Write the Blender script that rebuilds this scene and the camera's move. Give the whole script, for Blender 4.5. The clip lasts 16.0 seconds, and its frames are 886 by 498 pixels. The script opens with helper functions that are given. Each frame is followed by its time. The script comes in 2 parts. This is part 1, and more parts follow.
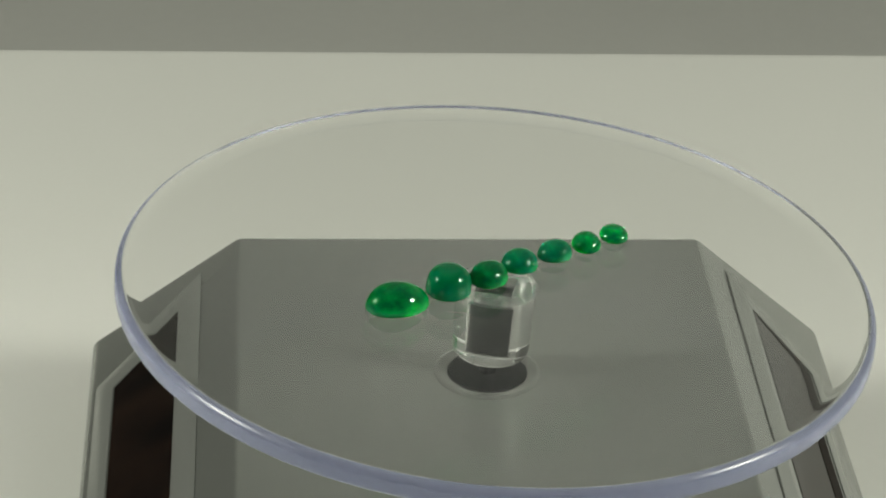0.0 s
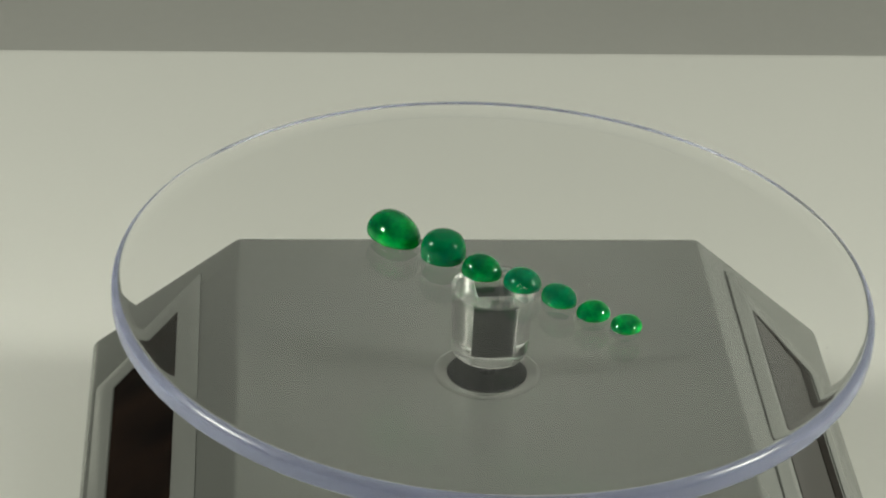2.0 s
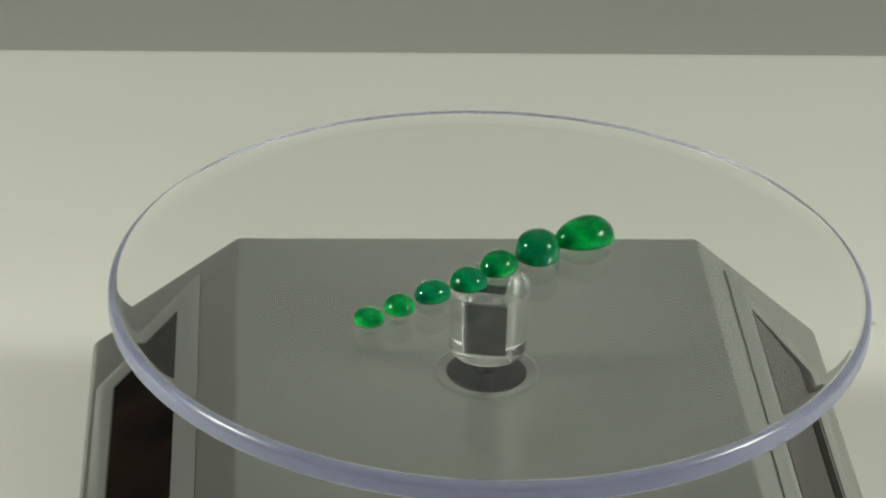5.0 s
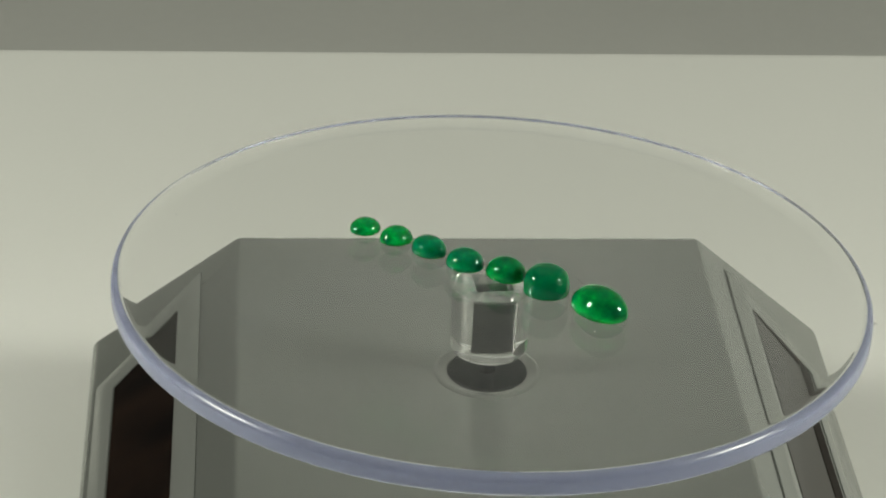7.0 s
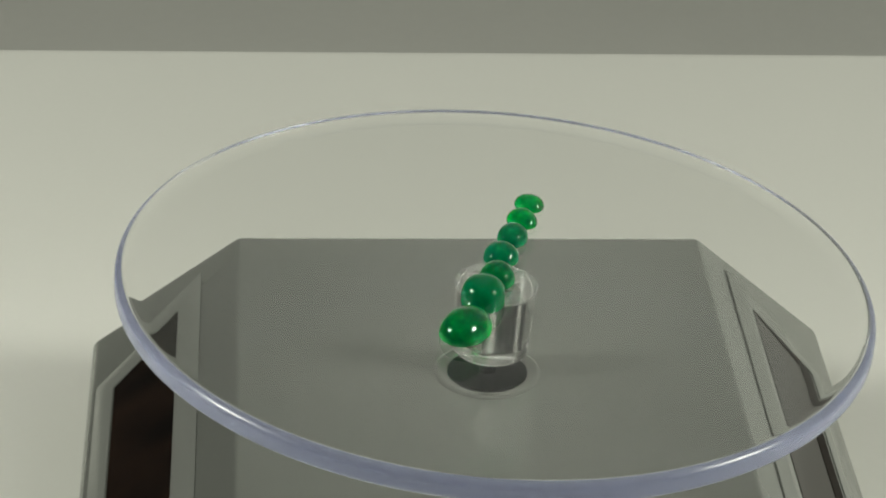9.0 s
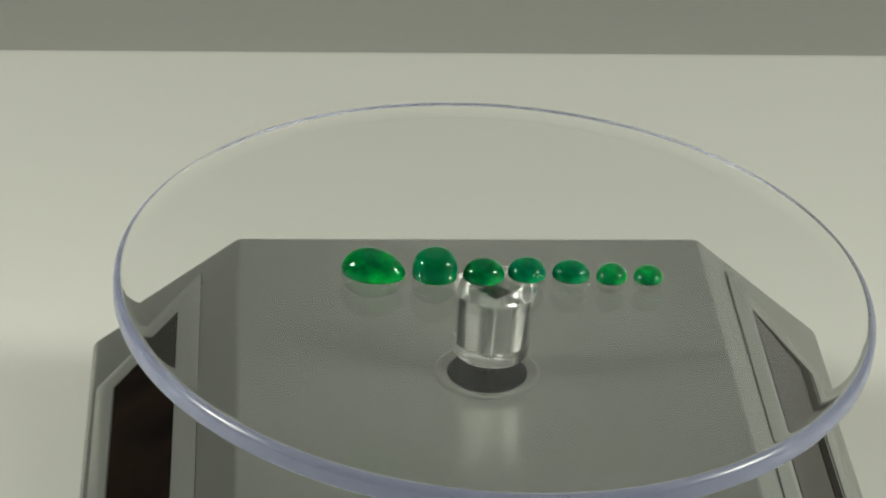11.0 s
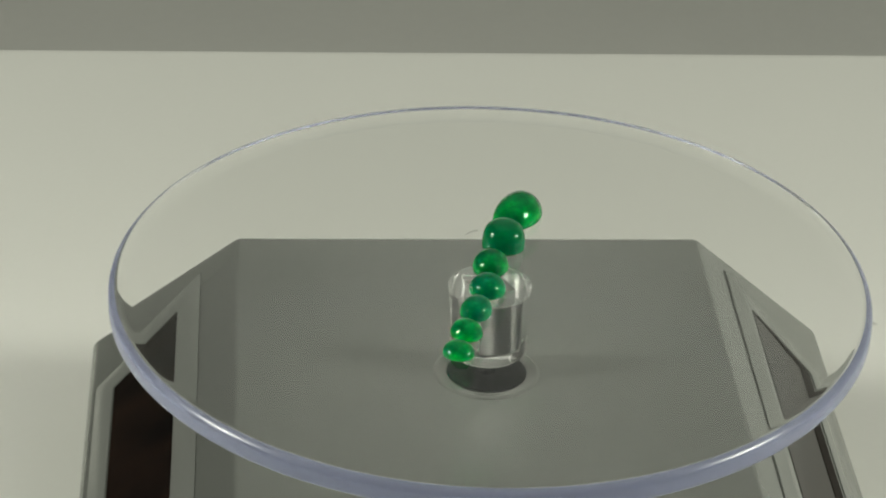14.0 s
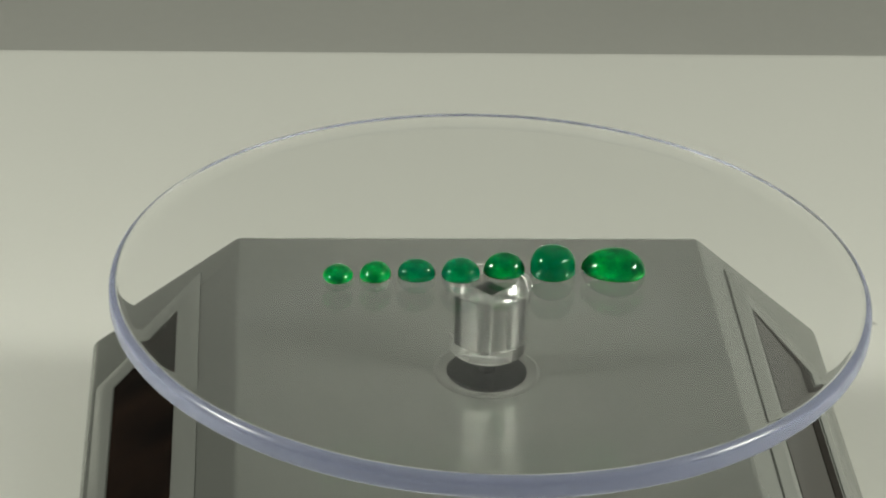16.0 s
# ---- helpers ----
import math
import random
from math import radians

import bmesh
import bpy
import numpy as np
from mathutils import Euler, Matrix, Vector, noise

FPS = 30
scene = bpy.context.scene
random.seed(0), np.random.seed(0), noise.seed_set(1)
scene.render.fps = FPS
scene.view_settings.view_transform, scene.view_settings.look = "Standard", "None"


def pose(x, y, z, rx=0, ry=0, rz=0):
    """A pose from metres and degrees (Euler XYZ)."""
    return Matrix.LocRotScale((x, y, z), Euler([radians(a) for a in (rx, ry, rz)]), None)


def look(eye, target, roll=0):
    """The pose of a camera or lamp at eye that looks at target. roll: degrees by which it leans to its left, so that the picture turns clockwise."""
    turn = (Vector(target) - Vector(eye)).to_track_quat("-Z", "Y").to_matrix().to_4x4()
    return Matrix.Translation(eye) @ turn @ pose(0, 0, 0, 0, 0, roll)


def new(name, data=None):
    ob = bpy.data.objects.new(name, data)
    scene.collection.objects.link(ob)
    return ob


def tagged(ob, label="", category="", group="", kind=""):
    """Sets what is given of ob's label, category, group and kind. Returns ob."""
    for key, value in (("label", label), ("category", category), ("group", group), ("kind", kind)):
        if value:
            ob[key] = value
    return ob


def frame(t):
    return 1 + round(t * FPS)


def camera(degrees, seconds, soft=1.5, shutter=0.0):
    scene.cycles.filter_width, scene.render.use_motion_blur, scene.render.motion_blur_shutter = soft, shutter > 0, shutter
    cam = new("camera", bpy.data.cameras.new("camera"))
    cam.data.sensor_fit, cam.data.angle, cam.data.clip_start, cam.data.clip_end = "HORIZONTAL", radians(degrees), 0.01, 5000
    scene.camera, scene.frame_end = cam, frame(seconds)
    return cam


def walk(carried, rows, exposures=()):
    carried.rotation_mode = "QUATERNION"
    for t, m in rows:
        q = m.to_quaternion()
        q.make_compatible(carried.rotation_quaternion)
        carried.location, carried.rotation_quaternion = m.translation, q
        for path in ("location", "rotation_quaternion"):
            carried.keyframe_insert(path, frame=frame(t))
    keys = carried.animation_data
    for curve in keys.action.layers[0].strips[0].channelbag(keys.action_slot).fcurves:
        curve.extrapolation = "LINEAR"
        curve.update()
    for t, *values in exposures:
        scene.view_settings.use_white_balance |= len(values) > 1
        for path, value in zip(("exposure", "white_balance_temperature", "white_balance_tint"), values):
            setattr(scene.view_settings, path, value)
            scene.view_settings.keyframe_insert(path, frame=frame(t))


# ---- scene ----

MM = 0.001
DISC_TOP = 0.044          # height of the clear plate's top over the table
BASE_TURN = 5.5           # the stand and the table are turned by this against the view

cam = camera(17.39, 16.0, soft=2.0)
EYE = (0.0, -0.33248, DISC_TOP + 0.18751)
AIM = (-0.0069956, 0.0113682, DISC_TOP - 0.0026798)
walk(cam, [(0.0, look(EYE, AIM, 2.2128)), (16.0, look(EYE, AIM, 2.2128))])

# ---- light: two photo lamps at the sides, and an added, unseen fill low behind the cabinet that washes the far wall ----
world = bpy.data.worlds.new("world")
scene.world = world
world.use_nodes = True
world.node_tree.nodes["Background"].inputs[0].default_value = (0.9, 0.92, 0.85, 1)
world.node_tree.nodes["Background"].inputs[1].default_value = 0.02


def area_lamp(name, eye, target, size, power, colour, shape="DISK"):
    data = bpy.data.lights.new(name, "AREA")
    data.shape, data.size, data.energy, data.color = shape, size, power, colour
    ob = new(name, data)
    ob.matrix_world = look(eye, target)
    return ob


area_lamp("photo_lamp", (-0.48, -0.10, 0.305), (0, 0, 0.03), 0.13, 1.95, (0.985, 1.0, 0.875))
area_lamp("photo_lamp", (0.485, -0.095, 0.305), (0, 0, 0.03), 0.13, 1.95, (0.985, 1.0, 0.875))
# added fill: brightens the far wall mirrored in stand and plate
area_lamp("unseen_wall_fill", (0.0, 0.86, -0.5), (0.3, 1.6, 0.25), 0.5, 9.0, (0.965, 1.0, 0.885))
scene.view_settings.exposure = 0.0
# light runs a long way inside the clear plate before it leaves at the rim
scene.cycles.max_bounces, scene.cycles.transmission_bounces, scene.cycles.glossy_bounces = 32, 32, 32


# ---- materials ----
def material(name):
    m = bpy.data.materials.new(name)
    m.use_nodes = True
    return m, m.node_tree.nodes, m.node_tree.links, m.node_tree.nodes["Principled BSDF"]


def noise_node(nodes, links, scale, detail=4.0, rough=0.55, stretch=None):
    tc = nodes.new("ShaderNodeTexCoord")
    n = nodes.new("ShaderNodeTexNoise")
    n.inputs["Scale"].default_value, n.inputs["Detail"].default_value, n.inputs["Roughness"].default_value = scale, detail, rough
    if stretch:
        mp = nodes.new("ShaderNodeMapping")
        mp.inputs["Scale"].default_value = stretch
        links.new(tc.outputs["Object"], mp.inputs["Vector"])
        links.new(mp.outputs[0], n.inputs["Vector"])
    else:
        links.new(tc.outputs["Object"], n.inputs["Vector"])
    return n


def ramp(nodes, links, source, stops):
    r = nodes.new("ShaderNodeValToRGB")
    e = r.color_ramp.elements
    e[0].position, e[0].color = stops[0][0], (*stops[0][1], 1)
    e[1].position, e[1].color = stops[-1][0], (*stops[-1][1], 1)
    for p, c in stops[1:-1]:
        x = e.new(p)
        x.color = (*c, 1)
    links.new(source, r.inputs[0])
    return r


def surface(name, dark, light, rough, scale, fine, bump=0.0, metal=0.0, stretch=None, rough_spread=0.08, ior=1.5):
    """A painted or moulded surface: two scales of colour, of gloss and of fine relief."""
    m, nodes, links, b = material(name)
    big = noise_node(nodes, links, scale, 3.0, stretch=stretch)
    small = noise_node(nodes, links, fine, 5.0)
    mix = nodes.new("ShaderNodeMath")
    mix.operation = "MULTIPLY_ADD"
    mix.inputs[1].default_value = 0.35
    half = nodes.new("ShaderNodeMath")
    half.operation = "MULTIPLY"
    half.inputs[1].default_value = 0.65
    links.new(big.outputs[0], half.inputs[0])
    links.new(small.outputs[0], mix.inputs[0])
    links.new(half.outputs[0], mix.inputs[2])
    c = ramp(nodes, links, mix.outputs[0], [(0.0, dark), (1.0, light)])
    links.new(c.outputs[0], b.inputs["Base Color"])
    r = ramp(nodes, links, big.outputs[0], [(0.0, (rough - rough_spread,) * 3), (1.0, (rough + rough_spread,) * 3)])
    links.new(r.outputs[0], b.inputs["Roughness"])
    b.inputs["Metallic"].default_value = metal
    b.inputs["IOR"].default_value = ior
    if bump:
        bp = nodes.new("ShaderNodeBump")
        bp.inputs["Strength"].default_value, bp.inputs["Distance"].default_value = bump, 0.0002
        links.new(small.outputs[0], bp.inputs["Height"])
        links.new(bp.outputs[0], b.inputs["Normal"])
    return m


def clear_plastic(name, colour, rough=0.0, ior=1.49):
    m, nodes, links, b = material(name)
    b.inputs["Base Color"].default_value = (*colour, 1)
    b.inputs["Roughness"].default_value = rough
    b.inputs["IOR"].default_value = ior
    b.inputs["Transmission Weight"].default_value = 1.0
    return m


def emerald(name, deep, bright, clarity, scale, rough=0.04):
    """Green stone: a tinted, refracting part with inclusions, and a cloudy part that scatters light inside."""
    m, nodes, links, b = material(name)
    n = noise_node(nodes, links, scale, 4.0, 0.6, (1, 1, 1.6))
    c = ramp(nodes, links, n.outputs[0], [(0.38, deep), (0.54, tuple(0.65 * x + 0.35 * y for x, y in zip(deep, bright))), (0.66, bright)])
    links.new(c.outputs[0], b.inputs["Base Color"])
    b.inputs["Roughness"].default_value, b.inputs["IOR"].default_value = rough, 1.58
    b.inputs["Transmission Weight"].default_value = clarity
    b.inputs["Specular IOR Level"].default_value = 0.32
    b.inputs["Specular Tint"].default_value = (0.65, 1.0, 0.82, 1)
    b.inputs["Subsurface Weight"].default_value = 1.0
    b.inputs["Subsurface Radius"].default_value = (0.15, 1.0, 0.4)
    b.inputs["Subsurface Scale"].default_value = 0.0022
    f = noise_node(nodes, links, scale * 5, 3.0)
    bp = nodes.new("ShaderNodeBump")
    bp.inputs["Strength"].default_value, bp.inputs["Distance"].default_value = 0.05, 0.0001
    links.new(f.outputs[0], bp.inputs["Height"])
    links.new(bp.outputs[0], b.inputs["Normal"])
    return m


M_TABLE = surface("white_table_paint", (0.74, 0.74, 0.70), (0.80, 0.80, 0.755), 0.55, 6.0, 900.0, 0.06)
M_WALL = surface("grey_board_paint", (0.50, 0.50, 0.47), (0.58, 0.58, 0.55), 0.8, 9.0, 260.0, 0.1)
M_ROOM = surface("pale_room_paint", (0.62, 0.62, 0.60), (0.70, 0.70, 0.68), 0.85, 2.0, 80.0, 0.05)
M_DARK = surface("dark_unseen_wall", (0.06, 0.06, 0.058), (0.09, 0.088, 0.083), 0.85, 2.0, 80.0, 0.05)
M_FLOOR = surface("floor_covering", (0.16, 0.15, 0.14), (0.24, 0.23, 0.21), 0.7, 3.0, 120.0, 0.1)
M_GREY = surface("silver_grey_plastic", (0.25, 0.26, 0.242), (0.275, 0.285, 0.266), 0.22, 14.0, 2500.0, 0.0, 0.6, rough_spread=0.02)
M_FRAME = surface("grey_frame_plastic", (0.27, 0.28, 0.262), (0.30, 0.31, 0.29), 0.24, 20.0, 2500.0, 0.0, 0.45, rough_spread=0.03)
M_COLLAR = surface("polished_grey_plastic", (0.24, 0.245, 0.23), (0.28, 0.285, 0.27), 0.18, 60.0, 2500.0, 0.0, 0.6, rough_spread=0.02)
M_BLACK = surface("black_hub_plastic", (0.006, 0.006, 0.007), (0.014, 0.014, 0.016), 0.09, 300.0, 4000.0, 0.02, rough_spread=0.03, ior=1.28)
M_SHAFT = surface("dark_shaft_plastic", (0.005, 0.005, 0.006), (0.010, 0.010, 0.011), 0.5, 200.0, 3000.0, 0.05)
M_CLEAR = clear_plastic("clear_acrylic", (0.997, 1.0, 0.995))
M_POST = clear_plastic("clear_post_acrylic", (0.98, 0.985, 0.98), 0.05)
M_SIDE = clear_plastic("satin_post_acrylic", (0.985, 0.99, 0.985), 0.0)
M_FROST = clear_plastic("frosted_post_acrylic", (0.97, 0.975, 0.97), 0.05)
M_FROST.node_tree.nodes["Principled BSDF"].inputs["Transmission Weight"].default_value = 0.9
M_EDGE = clear_plastic("lavender_edge_acrylic", (0.30, 0.33, 0.50), 0.24)
M_EDGE.node_tree.nodes["Principled BSDF"].inputs["Transmission Weight"].default_value = 0.68


def solar_material():
    m, nodes, links, b = material("brown_black_solar_film")
    n = noise_node(nodes, links, 75.0, 2.0, 0.45, (0.7, 1.3, 1.0))
    c = ramp(nodes, links, n.outputs[0], [(0.38, (0.002, 0.001, 0.001)), (0.72, (0.016, 0.008, 0.005))])
    links.new(c.outputs[0], b.inputs["Base Color"])
    b.inputs["Roughness"].default_value, b.inputs["IOR"].default_value = 0.1, 1.4
    b.inputs["Specular Tint"].default_value = (1.0, 0.86, 0.74, 1)
    return m


M_SOLAR = solar_material()
M_SPECK = surface("pale_dust", (0.45, 0.45, 0.42), (0.6, 0.6, 0.57), 0.8, 500.0, 3000.0)
M_SEAL = surface("black_seal_rubber", (0.006, 0.004, 0.003), (0.014, 0.009, 0.006), 0.4, 300.0, 3000.0, ior=1.22)
M_SEAL.node_tree.nodes["Principled BSDF"].inputs["Specular IOR Level"].default_value = 0.15
M_HAIR = surface("dust_fibre", (0.12, 0.11, 0.10), (0.2, 0.19, 0.17), 0.7, 500.0, 3000.0)


# ---- mesh helpers ----
def part(name, bm, mat, parent=None, label="", smooth=False):
    """Link a bmesh as one mesh object, under a thing if one is given."""
    me = bpy.data.meshes.new(name)
    bmesh.ops.recalc_face_normals(bm, faces=bm.faces[:])
    bm.to_mesh(me)
    bm.free()
    for x in (mat if isinstance(mat, (list, tuple)) else [mat]):
        me.materials.append(x)
    if smooth:
        for p in me.polygons:
            p.use_smooth = True
    ob = new(name, me)
    if parent:
        ob.parent = parent
    if label:
        ob["label"] = label
    return ob


def lathe(profile, n=128, closed=True):
    """Turn a profile of (radius, height, material) round the z axis. Radius 0 makes a pole."""
    bm = bmesh.new()
    rings = []
    for r, z, _ in profile:
        if r == 0:
            rings.append([bm.verts.new((0, 0, z))])
        else:
            rings.append([bm.verts.new((r * math.cos(2 * math.pi * i / n), r * math.sin(2 * math.pi * i / n), z)) for i in range(n)])
    pairs = list(zip(range(len(rings) - 1), range(1, len(rings))))
    for a, b in pairs:
        A, B, mi = rings[a], rings[b], profile[a][2]
        for i in range(n):
            j = (i + 1) % n
            if len(A) == 1:
                f = bm.faces.new((A[0], B[i], B[j]))
            elif len(B) == 1:
                f = bm.faces.new((A[i], A[j], B[0]))
            else:
                f = bm.faces.new((A[i], A[j], B[j], B[i]))
            f.material_index = mi
    return bm


def prism(outline, y0, y1, bevel=0.0, segments=3):
    """Extrude an outline of (x, z) from y0 to y1, with bevelled edges."""
    bm = bmesh.new()
    a = [bm.verts.new((x, y0, z)) for x, z in outline]
    b = [bm.verts.new((x, y1, z)) for x, z in outline]
    n = len(outline)
    bm.faces.new(a)
    bm.faces.new(b[::-1])
    for i in range(n):
        j = (i + 1) % n
        bm.faces.new((a[i], b[i], b[j], a[j]))
    if bevel:
        bmesh.ops.recalc_face_normals(bm, faces=bm.faces[:])
        bmesh.ops.bevel(bm, geom=[e for e in bm.edges if e.calc_face_angle() > 0.5], offset=bevel, segments=segments, profile=0.6, affect="EDGES", clamp_overlap=True)
    return bm


def box(x0, x1, y0, y1, z0, z1, bevel=0.0, segments=2):
    return prism([(x0, z0), (x1, z0), (x1, z1), (x0, z1)], y0, y1, bevel, segments)


def shade_by_angle(ob, degrees=35):
    ob.data.set_sharp_from_angle(angle=radians(degrees))
    for p in ob.data.polygons:
        p.use_smooth = True


# ---- the room ----
TABLE_BACK = 0.1622       # the table's far end, along the turned axis
turn = pose(0, 0, 0, 0, 0, BASE_TURN)


def room():
    def slab(name, b, mat):
        ob = part(name, b, mat)
        ob.matrix_world = turn
        return tagged(ob, kind="structure")
    slab("floor", box(-0.95, 0.95, -2.2, TABLE_BACK + 1.6, -0.78, -0.74), M_FLOOR)
    slab("wall_north", box(-0.85, 0.85, TABLE_BACK + 1.5, TABLE_BACK + 1.6, -0.74, 1.6), M_ROOM)
    # south and west walls are unseen, made near-black to keep reflections dark
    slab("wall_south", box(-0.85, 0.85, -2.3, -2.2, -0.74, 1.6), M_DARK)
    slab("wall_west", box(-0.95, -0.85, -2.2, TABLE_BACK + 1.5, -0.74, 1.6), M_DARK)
    slab("wall_east", box(0.85, 0.95, -2.2, TABLE_BACK + 1.5, -0.74, 1.6), M_ROOM)
    slab("ceiling", box(-0.95, 0.95, -2.3, TABLE_BACK + 1.6, 1.6, 1.7), M_ROOM)


def table():
    t = new("table")
    t.matrix_world = turn
    top = part("tabletop", box(-0.7, 0.7, -0.62, TABLE_BACK + 0.003, -0.025, 0.0, 0.004, 4), M_TABLE, t)
    shade_by_angle(top)
    for x in (-0.64, 0.64):
        for y in (-0.56, TABLE_BACK - 0.06):
            part("leg", box(x - 0.025, x + 0.025, y - 0.025, y + 0.025, -0.74, -0.025, 0.002), M_TABLE, t)
    return tagged(t, "white painted table with a smooth matt top", "table")


def cabinet():
    """A lower cabinet behind the table, of which only the grey top shows."""
    c = new("cabinet")
    c.matrix_world = turn
    y0, y1 = TABLE_BACK + 0.012, TABLE_BACK + 0.46
    shade_by_angle(part("top", box(-0.8, 0.8, y0, y1, -0.122, -0.10, 0.003), M_WALL, c))
    part("body", box(-0.78, 0.78, y0 + 0.005, y1 - 0.01, -0.74, -0.122, 0.002), M_WALL, c)
    return tagged(c, "plain grey cabinet, lower than the table", "cabinet")


room()
table()
cabinet()


# ---- the stand ----
STAND_X = -1.45           # the stand's middle, mm
Z0 = DISC_TOP / MM        # heights below are given from the plate's top, mm


def fold(side):
    """Where the flat top turns into the sloping side, mm from the middle."""
    return 32.3 if side < 0 else 34.4


def slope(x):
    """Height of the stand's sloping side at x mm from its middle."""
    start, drop = fold(x), 15.6 if x < 0 else 15.7
    return Z0 - 16.8 - drop * max(0.0, abs(x) - start) / (53.5 - start)


def fold_points(side):
    """A small fillet between the flat top and a sloping side, from the top outwards."""
    f, top = fold(side), Z0 - 16.8
    a, b = (f - 0.5, top), (f + 0.5, slope(side * (f + 0.5)))
    out = []
    for q in (0.0, 0.25, 0.5, 0.75, 1.0):
        x = (1 - q) ** 2 * a[0] + 2 * q * (1 - q) * f + q * q * b[0]
        z = (1 - q) ** 2 * a[1] + 2 * q * (1 - q) * top + q * q * b[1]
        out.append((side * x, z))
    return out


def side_plate(outline, lift, thick, hole=None, tilt=0.0):
    """A plate that lies on a sloping side: outline of (x, y) in mm; with a hole, a frame; tilt raises its inner side."""
    bm = bmesh.new()
    k = 0.745
    nx, nz = k / math.hypot(1, k), 1 / math.hypot(1, k)

    def ring(pts, h0):
        out = []
        for x, y in pts:
            s = 1 if x > 0 else -1
            h = h0 + tilt * (48.0 - abs(x))
            out.append(bm.verts.new(((x + s * nx * h) * MM, y * MM, (slope(x) + nz * h) * MM)))
        return out
    n = len(outline)
    lo, hi = ring(outline, lift), ring(outline, lift + thick)
    for i in range(n):
        j = (i + 1) % n
        bm.faces.new((lo[i], lo[j], hi[j], hi[i]))
    if hole:
        hlo, hhi = ring(hole, lift), ring(hole, lift + thick)
        for i in range(n):
            j = (i + 1) % n
            bm.faces.new((hlo[i], hlo[j], hhi[j], hhi[i]))
            bm.faces.new((hi[i], hi[j], hhi[j], hhi[i]))
            bm.faces.new((lo[i], lo[j], hlo[j], hlo[i]))
    else:
        bm.faces.new(hi)
        bm.faces.new(lo)
    bmesh.ops.recalc_face_normals(bm, faces=bm.faces[:])
    sharp = [e for e in bm.edges if len(e.link_faces) == 2 and e.calc_face_angle() > 0.5]
    bmesh.ops.bevel(bm, geom=sharp, offset=min(0.18, 0.45 * thick) * MM, segments=2, profile=0.6, affect="EDGES", clamp_overlap=True)
    return bm


def stand():
    st = new("turntable_stand")
    st.matrix_world = turn @ pose(STAND_X * MM, 0, 0)
    w = 53.5
    outline = [(-w, 0.8), (-w, slope(-w))] + fold_points(-1)[::-1] + fold_points(1) + [(w, slope(w)), (w, 0.8)]
    body = part("body", prism([(x * MM, z * MM) for x, z in outline], -37.0 * MM, 37.6 * MM, 1.3 * MM, 4), M_GREY, st, "silver-grey plastic housing with sloping sides")
    shade_by_angle(body, 40)
    for s in (-1, 1):
        g = 1.0 if s > 0 else 0.25
        frame_outer = [(s * (37.3 + g), -36.0), (s * (37.3 + g), 33.5), (s * 52.3, 22.6), (s * 52.3, -36.0)]
        cell = [(s * (40.5 + g), -33.0), (s * (40.5 + g), 26.6), (s * 49.75, 19.7), (s * 49.75, -33.0)]
        fr = part("panel_frame", side_plate(frame_outer, 0.02, 0.13, cell), M_FRAME, st)
        shade_by_angle(fr, 30)
        rim = 47.7 if s > 0 else 49.6
        film = [(s * (40.6 + g), -32.9), (s * (40.6 + g), 26.4), (s * rim, 19.6), (s * rim, -32.9)]
        part("solar_panel", side_plate(film, 0.01, 0.06, tilt=0.02 if s > 0 else 0.0), M_SOLAR, st, "glossy brown-black solar panel")
        if s > 0:
            band = [(38.35, -35.8), (38.35, 33.0), (40.3, 31.6), (40.3, -35.8)]
            part("panel_frame", side_plate(band, 1.98, 0.08, tilt=-0.19), M_FRAME, st)
            strip = [(s * 47.8, -32.9), (s * 47.8, 20.7), (s * 49.3, 19.6), (s * 49.3, -32.9)]
            part("panel_seal", side_plate(strip, 0.02, 0.1), M_SEAL, st, "matt black sealing strip")
            slant = [(41.9, 26.2), (47.7, 20.7), (47.7, 19.3), (41.9, 24.9)]
            part("panel_seal", side_plate(slant, 0.02, 0.2), M_SEAL, st, "matt black sealing strip")
        for y in (-30, 30):
            part("foot", box((s * 46 - 4) * MM, (s * 46 + 4) * MM, (y - 4) * MM, (y + 4) * MM, 0, 0.9 * MM), M_BLACK, st, "black rubber foot")
    top = Z0 - 16.8
    hub = lathe([(0, top + 0.14, 0), (4.7, top + 0.14, 0), (5.25, top + 0.12, 0), (5.4, top + 0.04, 0), (5.4, top - 0.3, 0), (0, top - 0.3, 0)], 96)
    bmesh.ops.scale(hub, vec=(MM, MM, MM), verts=hub.verts)
    bmesh.ops.translate(hub, vec=((-STAND_X - 0.28) * MM, 0, 0), verts=hub.verts)
    h = part("hub", hub, M_BLACK, st, "shiny black round hub")
    shade_by_angle(h, 30)
    collar = lathe([(5.4, top - 0.2, 0), (5.42, top + 0.03, 0), (5.8, top + 0.06, 0), (6.1, top + 0.12, 0), (6.4, top + 0.19, 0), (6.65, top + 0.21, 0), (6.9, top + 0.17, 0), (7.15, top + 0.05, 0), (7.2, top - 0.2, 0)], 96)
    bmesh.ops.scale(collar, vec=(MM, MM, MM), verts=collar.verts)
    bmesh.ops.translate(collar, vec=((-STAND_X - 0.28) * MM, 0, 0), verts=collar.verts)
    shade_by_angle(part("collar", collar, M_COLLAR, st, "polished grey ring round the hub"), 30)
    shaft = lathe([(0, top + 3.3, 0), (1.1, top + 3.3, 0), (1.1, top + 0.2, 0), (0, top + 0.2, 0)], 32)
    bmesh.ops.scale(shaft, vec=(MM, MM, MM), verts=shaft.verts)
    bmesh.ops.translate(shaft, vec=((-STAND_X - 0.28) * MM, 0, 0), verts=shaft.verts)
    shade_by_angle(part("shaft", shaft, M_SHAFT, st), 30)
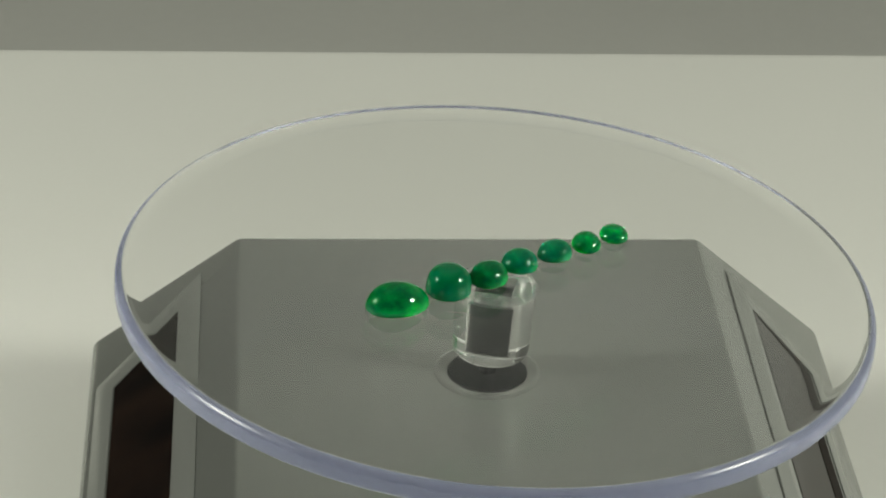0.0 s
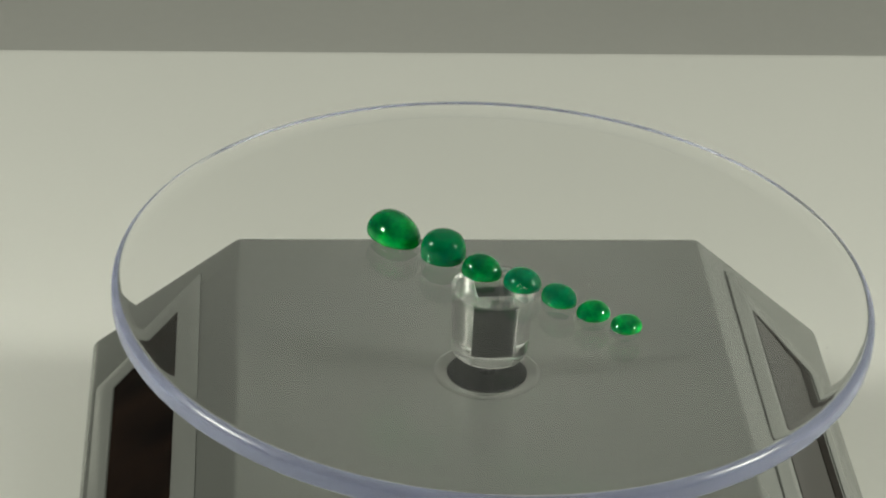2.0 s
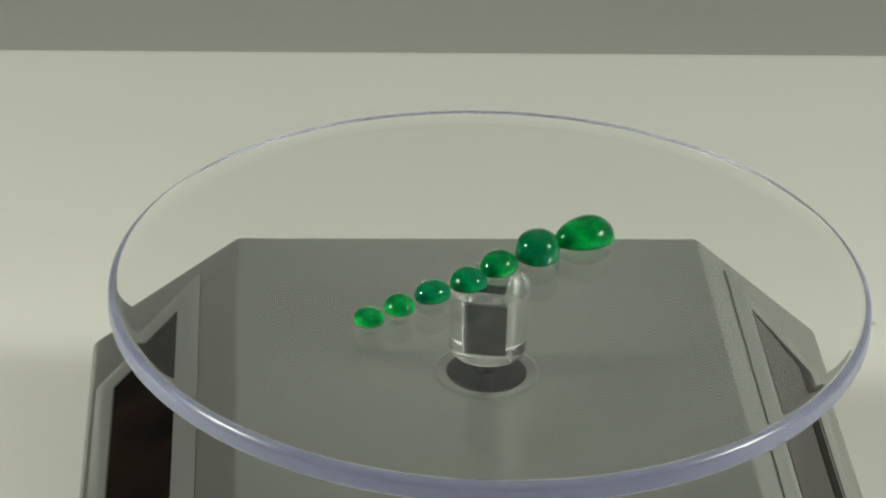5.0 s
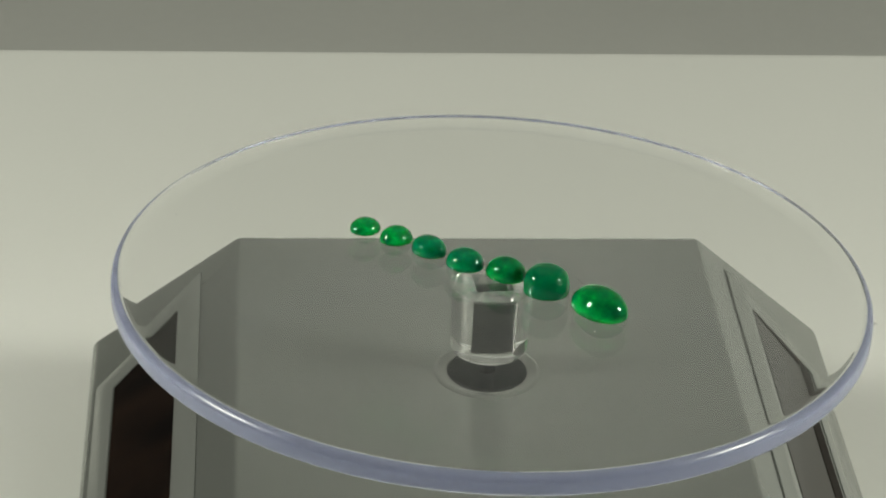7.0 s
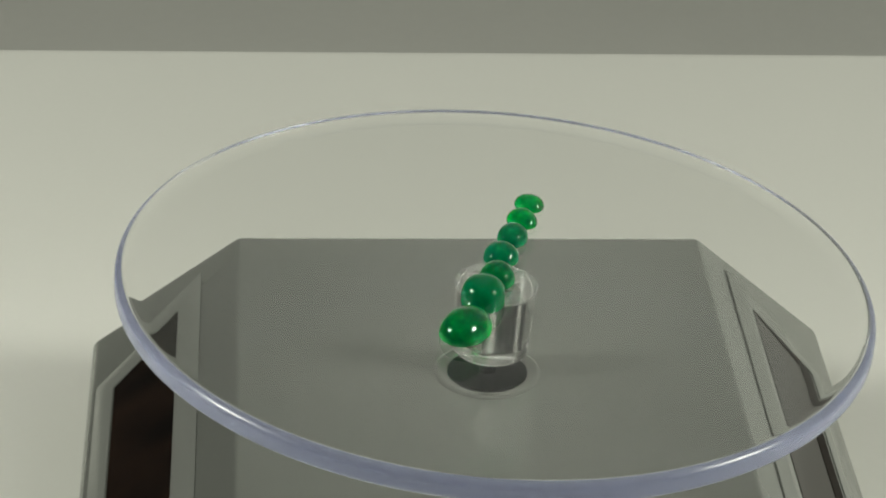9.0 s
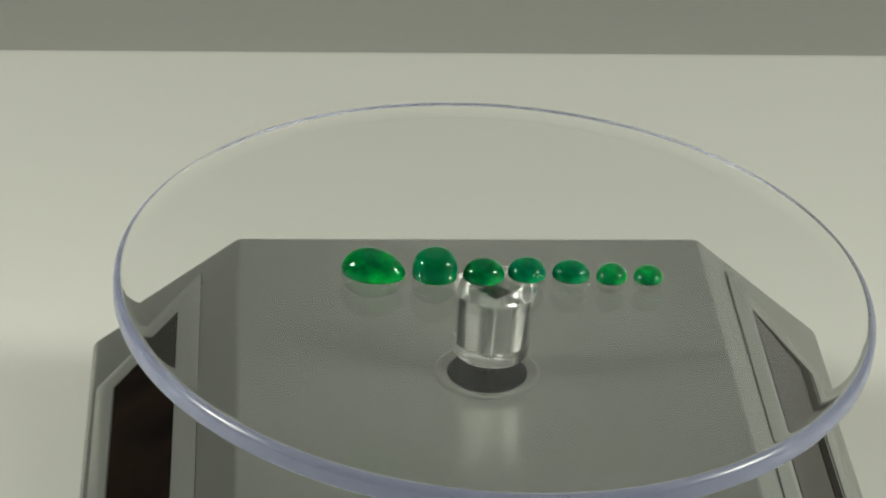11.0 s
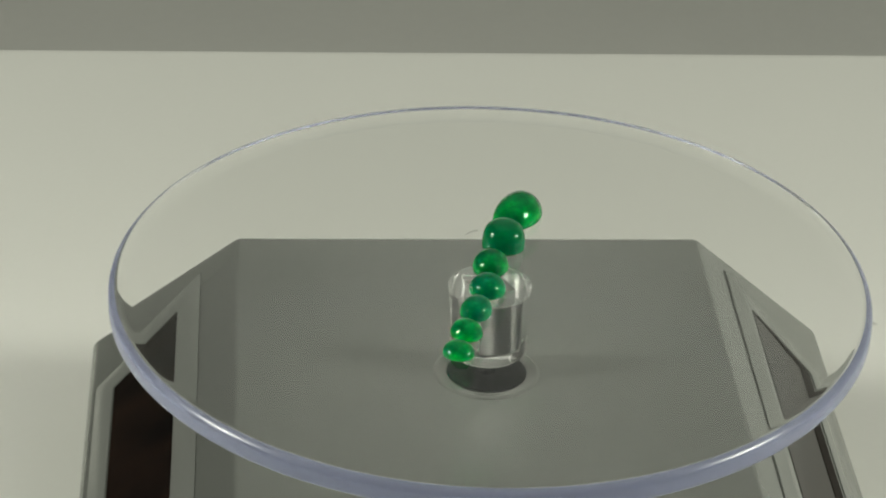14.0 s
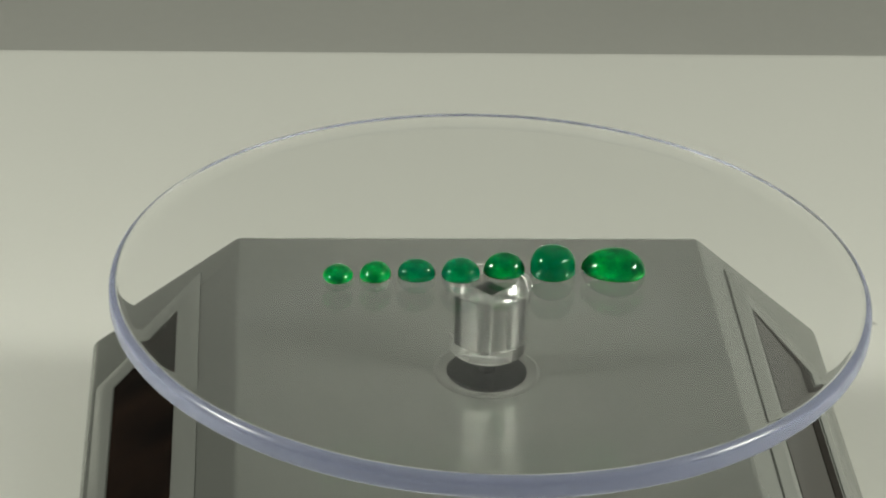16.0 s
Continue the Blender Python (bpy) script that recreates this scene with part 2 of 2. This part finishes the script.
    return tagged(st, "silver-grey plastic turntable stand with dark solar panels", "turntable")


stand()


# ---- the turning platter: plate and post, built round the plate's top centre ----
def platter():
    pl = new("turntable_platter")
    # flat top, a small round on its edge, an upright wall and a wide round towards the flat underside
    edge, thick, crown = 50.15, 3.5, 1.25
    wide, deep = 3.0, 0.95
    prof = [(0, 0, 0), (edge - crown - 0.02, 0, 0), (edge - crown, 0, 0)]
    for i in range(1, 7):
        q = math.pi / 2 * i / 6
        prof.append((edge - crown + crown * math.sin(q), -crown + crown * math.cos(q), 1))
    for i in range(0, 15):
        q = math.pi / 2 * i / 14
        prof.append((edge - wide + wide * math.cos(q), -thick + deep - deep * math.sin(q), 0))
    prof += [(edge - wide - 0.02, -thick, 0), (0, -thick, 0)]
    bm = lathe(prof, 256)
    bmesh.ops.scale(bm, vec=(MM, MM, MM), verts=bm.verts)
    plate = part("plate", bm, [M_CLEAR, M_EDGE], pl, "round clear acrylic plate with a lavender edge")
    for p in plate.data.polygons:
        p.use_smooth = len(p.vertices) == 4
    plate.data.set_sharp_from_angle(angle=radians(40))
    plate.visible_shadow = False
    # post: a slightly flared clear cylinder with a square hollow
    top, bot, n = -3.54, -13.3, 96
    outer = [(5.58, top, 0), (5.55, top - 0.25, 0), (5.33, top - 3.5, 0), (5.2, bot + 0.7, 0), (5.16, bot + 0.28, 0), (4.92, bot, 0)]
    bm = bmesh.new()
    rings = [[bm.verts.new((r * MM * math.cos(2 * math.pi * i / n), r * MM * math.sin(2 * math.pi * i / n), z * MM)) for i in range(n)] for r, z, _ in outer]
    for k, (A, B) in enumerate(zip(rings, rings[1:])):
        for i in range(n):
            j = (i + 1) % n
            bm.faces.new((A[i], A[j], B[j], B[i])).material_index = 1 if k in (0, 4) else 2
    bm.faces.new(rings[-1])

    def square(half, z, turned):
        out = []
        for k in range(n):
            a = 2 * math.pi * k / n + turned
            c, s = math.cos(a), math.sin(a)
            d = half / max(abs(c), abs(s))
            q = HOLE_TURN
            x, y = d * c, d * s
            out.append(bm.verts.new(((x * math.cos(q) - y * math.sin(q)) * MM, (x * math.sin(q) + y * math.cos(q)) * MM, z * MM)))
        return out
    HOLE_TURN = radians(45.0)
    sq_top, sq_low = square(2.45, top, -HOLE_TURN), square(2.45, bot + 1.0, -HOLE_TURN)
    for i in range(n):
        j = (i + 1) % n
        bm.faces.new((rings[0][i], rings[0][j], sq_top[j], sq_top[i])).material_index = 1
        bm.faces.new((sq_top[i], sq_top[j], sq_low[j], sq_low[i]))
    bm.faces.new(sq_low)
    post = part("post", bm, [M_POST, M_FROST, M_SIDE], pl, "clear acrylic post with a square hollow")
    shade_by_angle(post, 30)
    post.visible_shadow = False
    core = box(-2.32 * MM, 2.32 * MM, -2.32 * MM, 2.32 * MM, (bot + 1.02) * MM, -4.9 * MM, 0.12 * MM)
    bmesh.ops.rotate(core, verts=core.verts, cent=(0, 0, 0), matrix=Matrix.Rotation(HOLE_TURN, 3, "Z"))
    part("square_shaft", core, M_SHAFT, pl, "dark grey square drive shaft")
    return tagged(pl, "clear round acrylic turntable plate on a clear post", "turntable plate")


PLATTER = platter()


# ---- the stones ----
def cabochon(a, b, h, full, taper, lean, point, material_, label, seed):
    """A polished stone with a flat underside: half-length a, half-width b, height h in mm; full shapes the dome, taper narrows the +x end,
    point under 2 sharpens both ends."""
    rnd = random.Random(seed)
    n, m = 56, 18
    phase = [rnd.uniform(0, 6.28) for _ in range(4)]
    bm = bmesh.new()

    def at(th, rho, z):
        wob = 1 + 0.012 * math.sin(2 * th + phase[0]) + 0.01 * math.sin(3 * th + phase[1])
        c, s = math.cos(th), math.sin(th)
        c, s = math.copysign(abs(c) ** (2 / point), c), math.copysign(abs(s) ** (2 / point), s)
        x = a * c * wob * rho + lean * a * (1 - rho) 
        y = b * s * (1 - taper * c - 0.5 * taper * c * abs(c)) * wob * rho
        return bm.verts.new((x * MM, y * MM, z * MM))
    levels = [(0.93, 0.0), (0.985, 0.10), (1.0, 0.28)]
    for k in range(1, m):
        u = math.pi / 2 * k / m
        levels.append((math.cos(u) ** (2 / full), 0.28 + (h - 0.28) * math.sin(u) ** (2 / full)))
    rings = [[at(2 * math.pi * i / n, r, z) for i in range(n)] for r, z in levels]
    for A, B in zip(rings, rings[1:]):
        for i in range(n):
            j = (i + 1) % n
            bm.faces.new((A[i], A[j], B[j], B[i]))
    bm.faces.new(rings[0][::-1])
    pole = at(0, 0, h)
    for i in range(n):
        bm.faces.new((rings[-1][i], rings[-1][(i + 1) % n], pole))
    ob = part("gemstone", bm, material_, smooth=True)
    ob.data.set_sharp_from_angle(angle=radians(50))
    return tagged(ob, label, "gemstone", "row of green gemstones")


M_E1 = emerald("emerald_clear", (0.0, 0.21, 0.075), (0.0, 0.95, 0.17), 0.6, 230.0)
M_E2 = emerald("emerald_cloudy", (0.0, 0.15, 0.056), (0.0, 0.22, 0.08), 0.0, 180.0, 0.06)
M_E3 = emerald("emerald_mid", (0.0, 0.19, 0.07), (0.0, 0.68, 0.15), 0.52, 300.0)
M_E4 = emerald("emerald_bright", (0.0, 0.25, 0.085), (0.0, 0.95, 0.19), 0.55, 360.0)
M_E5 = emerald("emerald_bluish", (0.0, 0.21, 0.10), (0.0, 0.56, 0.21), 0.48, 300.0)

# place on the plate (mm), turn, and shape of each stone
STONES = [
    (-16.2, -0.8, -13, 4.35, 3.1, 3.5, 1.85, 0.08, -0.16, 2.0, M_E1, "large drop-shaped polished green gemstone, clear and glassy"),
    (-8.16, -0.49, 10, 3.0, 2.95, 3.65, 2.9, 0.0, 0.0, 2.1, M_E2, "tall cushion-domed polished green gemstone, dark and cloudy"),
    (-1.76, -0.49, 5, 2.8, 2.4, 2.73, 2.0, 0.0, 0.0, 2.0, M_E3, "oval polished green gemstone, domed and glossy"),
    (4.04, 0.72, 0, 2.6, 2.4, 2.45, 2.05, 0.0, 0.0, 2.0, M_E5, "round-domed polished green gemstone with small inclusions"),
    (9.87, 0.86, 0, 2.55, 2.05, 2.3, 2.2, 0.0, 0.0, 2.0, M_E5, "oval polished green gemstone with a flattish dome"),
    (15.25, 1.07, 60, 2.25, 2.05, 2.12, 1.8, 0.0, 0.0, 2.0, M_E4, "small peaked polished green gemstone"),
    (20.17, 1.48, 70, 2.15, 1.95, 1.74, 2.0, 0.0, 0.0, 2.0, M_E4, "smallest low-domed bright green gemstone"),
]
M_FLECK = surface("pale_inclusion", (0.30, 0.55, 0.42), (0.62, 0.8, 0.70), 0.25, 500.0, 3000.0)


def inclusion(gem, x, y, z, size, seed):
    """A small pale feather that breaks a stone's surface, centred at x, y, z mm in the stone's space."""
    rnd = random.Random(seed)
    bm = bmesh.new()
    bmesh.ops.create_icosphere(bm, subdivisions=2, radius=size * MM)
    for v in bm.verts:
        v.co *= rnd.uniform(0.75, 1.25)
        v.co.z *= 0.55
        v.co += Vector((x, y, z)) * MM
    return part("inclusion", bm, M_FLECK, gem, "small pale feather in the stone", smooth=True)


def on_dome(a, b, h, th, up):
    """A point of a round dome at the bearing th (degrees) and the share up of its height."""
    r = math.sqrt(1 - up * up)
    return a * r * math.cos(radians(th)), b * r * math.sin(radians(th)), 0.28 + (h - 0.28) * up


GEMS = []
for k, (u, v, q, a, b, h, full, taper, lean, point, mat, label) in enumerate(STONES):
    GEMS.append((cabochon(a, b, h, full, taper, lean, point, mat, label, 20 + k), pose(u * MM, v * MM, 0.00002, 0, 0, q)))


for k, (th, up, size) in enumerate([(-72, 0.42, 0.13), (-60, 0.30, 0.10), (-50, 0.36, 0.12), (-64, 0.52, 0.07), (-42, 0.28, 0.08)]):
    inclusion(GEMS[3][0], *on_dome(2.58, 2.38, 2.45, th, up), size, 40 + k)
for k, (th, up, size) in enumerate([(-96, 0.50, 0.2), (-91, 0.56, 0.11), (-70, 0.28, 0.12)]):
    inclusion(GEMS[0][0], *on_dome(4.0, 2.8, 3.45, th, up), size, 50 + k)


# ---- dust on the plate ----
def fibre(points, radius):
    """A thin bent dust fibre along points in mm."""
    bm = bmesh.new()
    rings = []
    for k, (x, y, z) in enumerate(points):
        a, b = points[max(0, k - 1)], points[min(len(points) - 1, k + 1)]
        way = (Vector(b) - Vector(a)).normalized()
        side = way.cross(Vector((0, 0, 1))).normalized()
        up = side.cross(way)
        rings.append([bm.verts.new((Vector((x, y, z)) + radius * (math.cos(q) * side + math.sin(q) * up)) * MM) for q in [k2 * math.pi / 3 for k2 in range(6)]])
    for A, B in zip(rings, rings[1:]):
        for i in range(6):
            bm.faces.new((A[i], A[(i + 1) % 6], B[(i + 1) % 6], B[i]))
    bm.faces.new(rings[0])
    bm.faces.new(rings[-1][::-1])
    ob = part("dust_fibre", bm, M_HAIR, smooth=True)
    return tagged(ob, "thin dark dust fibre lying on the clear plate", "dust fibre")


def speck(size, seed):
    rnd = random.Random(seed)
    bm = bmesh.new()
    bmesh.ops.create_icosphere(bm, subdivisions=1, radius=size * MM)
    for v in bm.verts:
        v.co *= rnd.uniform(0.7, 1.3)
        v.co.z = v.co.z * 0.5 + size * 0.35 * MM
    ob = part("dust_speck", bm, M_SPECK, smooth=True)
    return tagged(ob, "tiny pale dust speck on the clear plate", "dust speck", "dust on the plate")


DUST = [(fibre([(-9.1, -6.15, 0.05), (-9.7, -5.95, 0.06), (-10.3, -5.6, 0.12), (-10.8, -5.2, 0.1), (-11.2, -4.9, 0.05)], 0.035), pose(0, 0, 0))]
for k, (x, y, size) in enumerate([(-14.8, -4.7, 0.08), (-13.2, -3.4, 0.07), (42.1, 15.0, 0.12), (20.0, -44.9, 0.10), (-19.0, 4.3, 0.09), (-4.2, 22.9, 0.08), (-22.7, 2.75, 0.08)]):
    DUST.append((speck(size, 70 + k), pose(x * MM, y * MM, 0.00002)))


smudge = speck(0.55, 99)
smudge.data.transform(Matrix.Diagonal((1.6, 1.0, 0.35, 1)))
smudge.matrix_world = turn @ pose(0.0669, 0.062, 0)
tagged(smudge, "faint grey dust speck on the white table", "dust speck", "dust on the table")


# ---- what turns ----
SPIN, PHASE = 0.6233, -0.6254            # radians a second, clockwise from above; the turn at the start
LEAN = (0.0208, 0.0170)                  # the platter leans a little on its shaft
AXIS = (0.0030, 0.0166)                  # and the shaft itself leans a little in the stand
PIVOT = 18.17 * MM


def platter_pose(t):
    tilt = Matrix.Rotation(math.hypot(*LEAN), 4, Vector((*LEAN, 0)).normalized())
    spin = Matrix.Rotation(-(PHASE + SPIN * t), 4, "Z")
    foot = Matrix.Translation((-0.26 * MM, 0.22 * MM, DISC_TOP - PIVOT))
    axis = Matrix.Rotation(math.hypot(*AXIS), 4, Vector((*AXIS, 0)).normalized())
    return foot @ axis @ spin @ Matrix.Translation((0.044 * MM, 0.036 * MM, 0)) @ tilt @ Matrix.Translation((0, 0, PIVOT))


def motions():
    times = [0.2 * i for i in range(81)]
    walk(PLATTER, [(t, platter_pose(t)) for t in times])
    for gem, place in GEMS + DUST:
        walk(gem, [(t, platter_pose(t) @ place) for t in times])


motions()
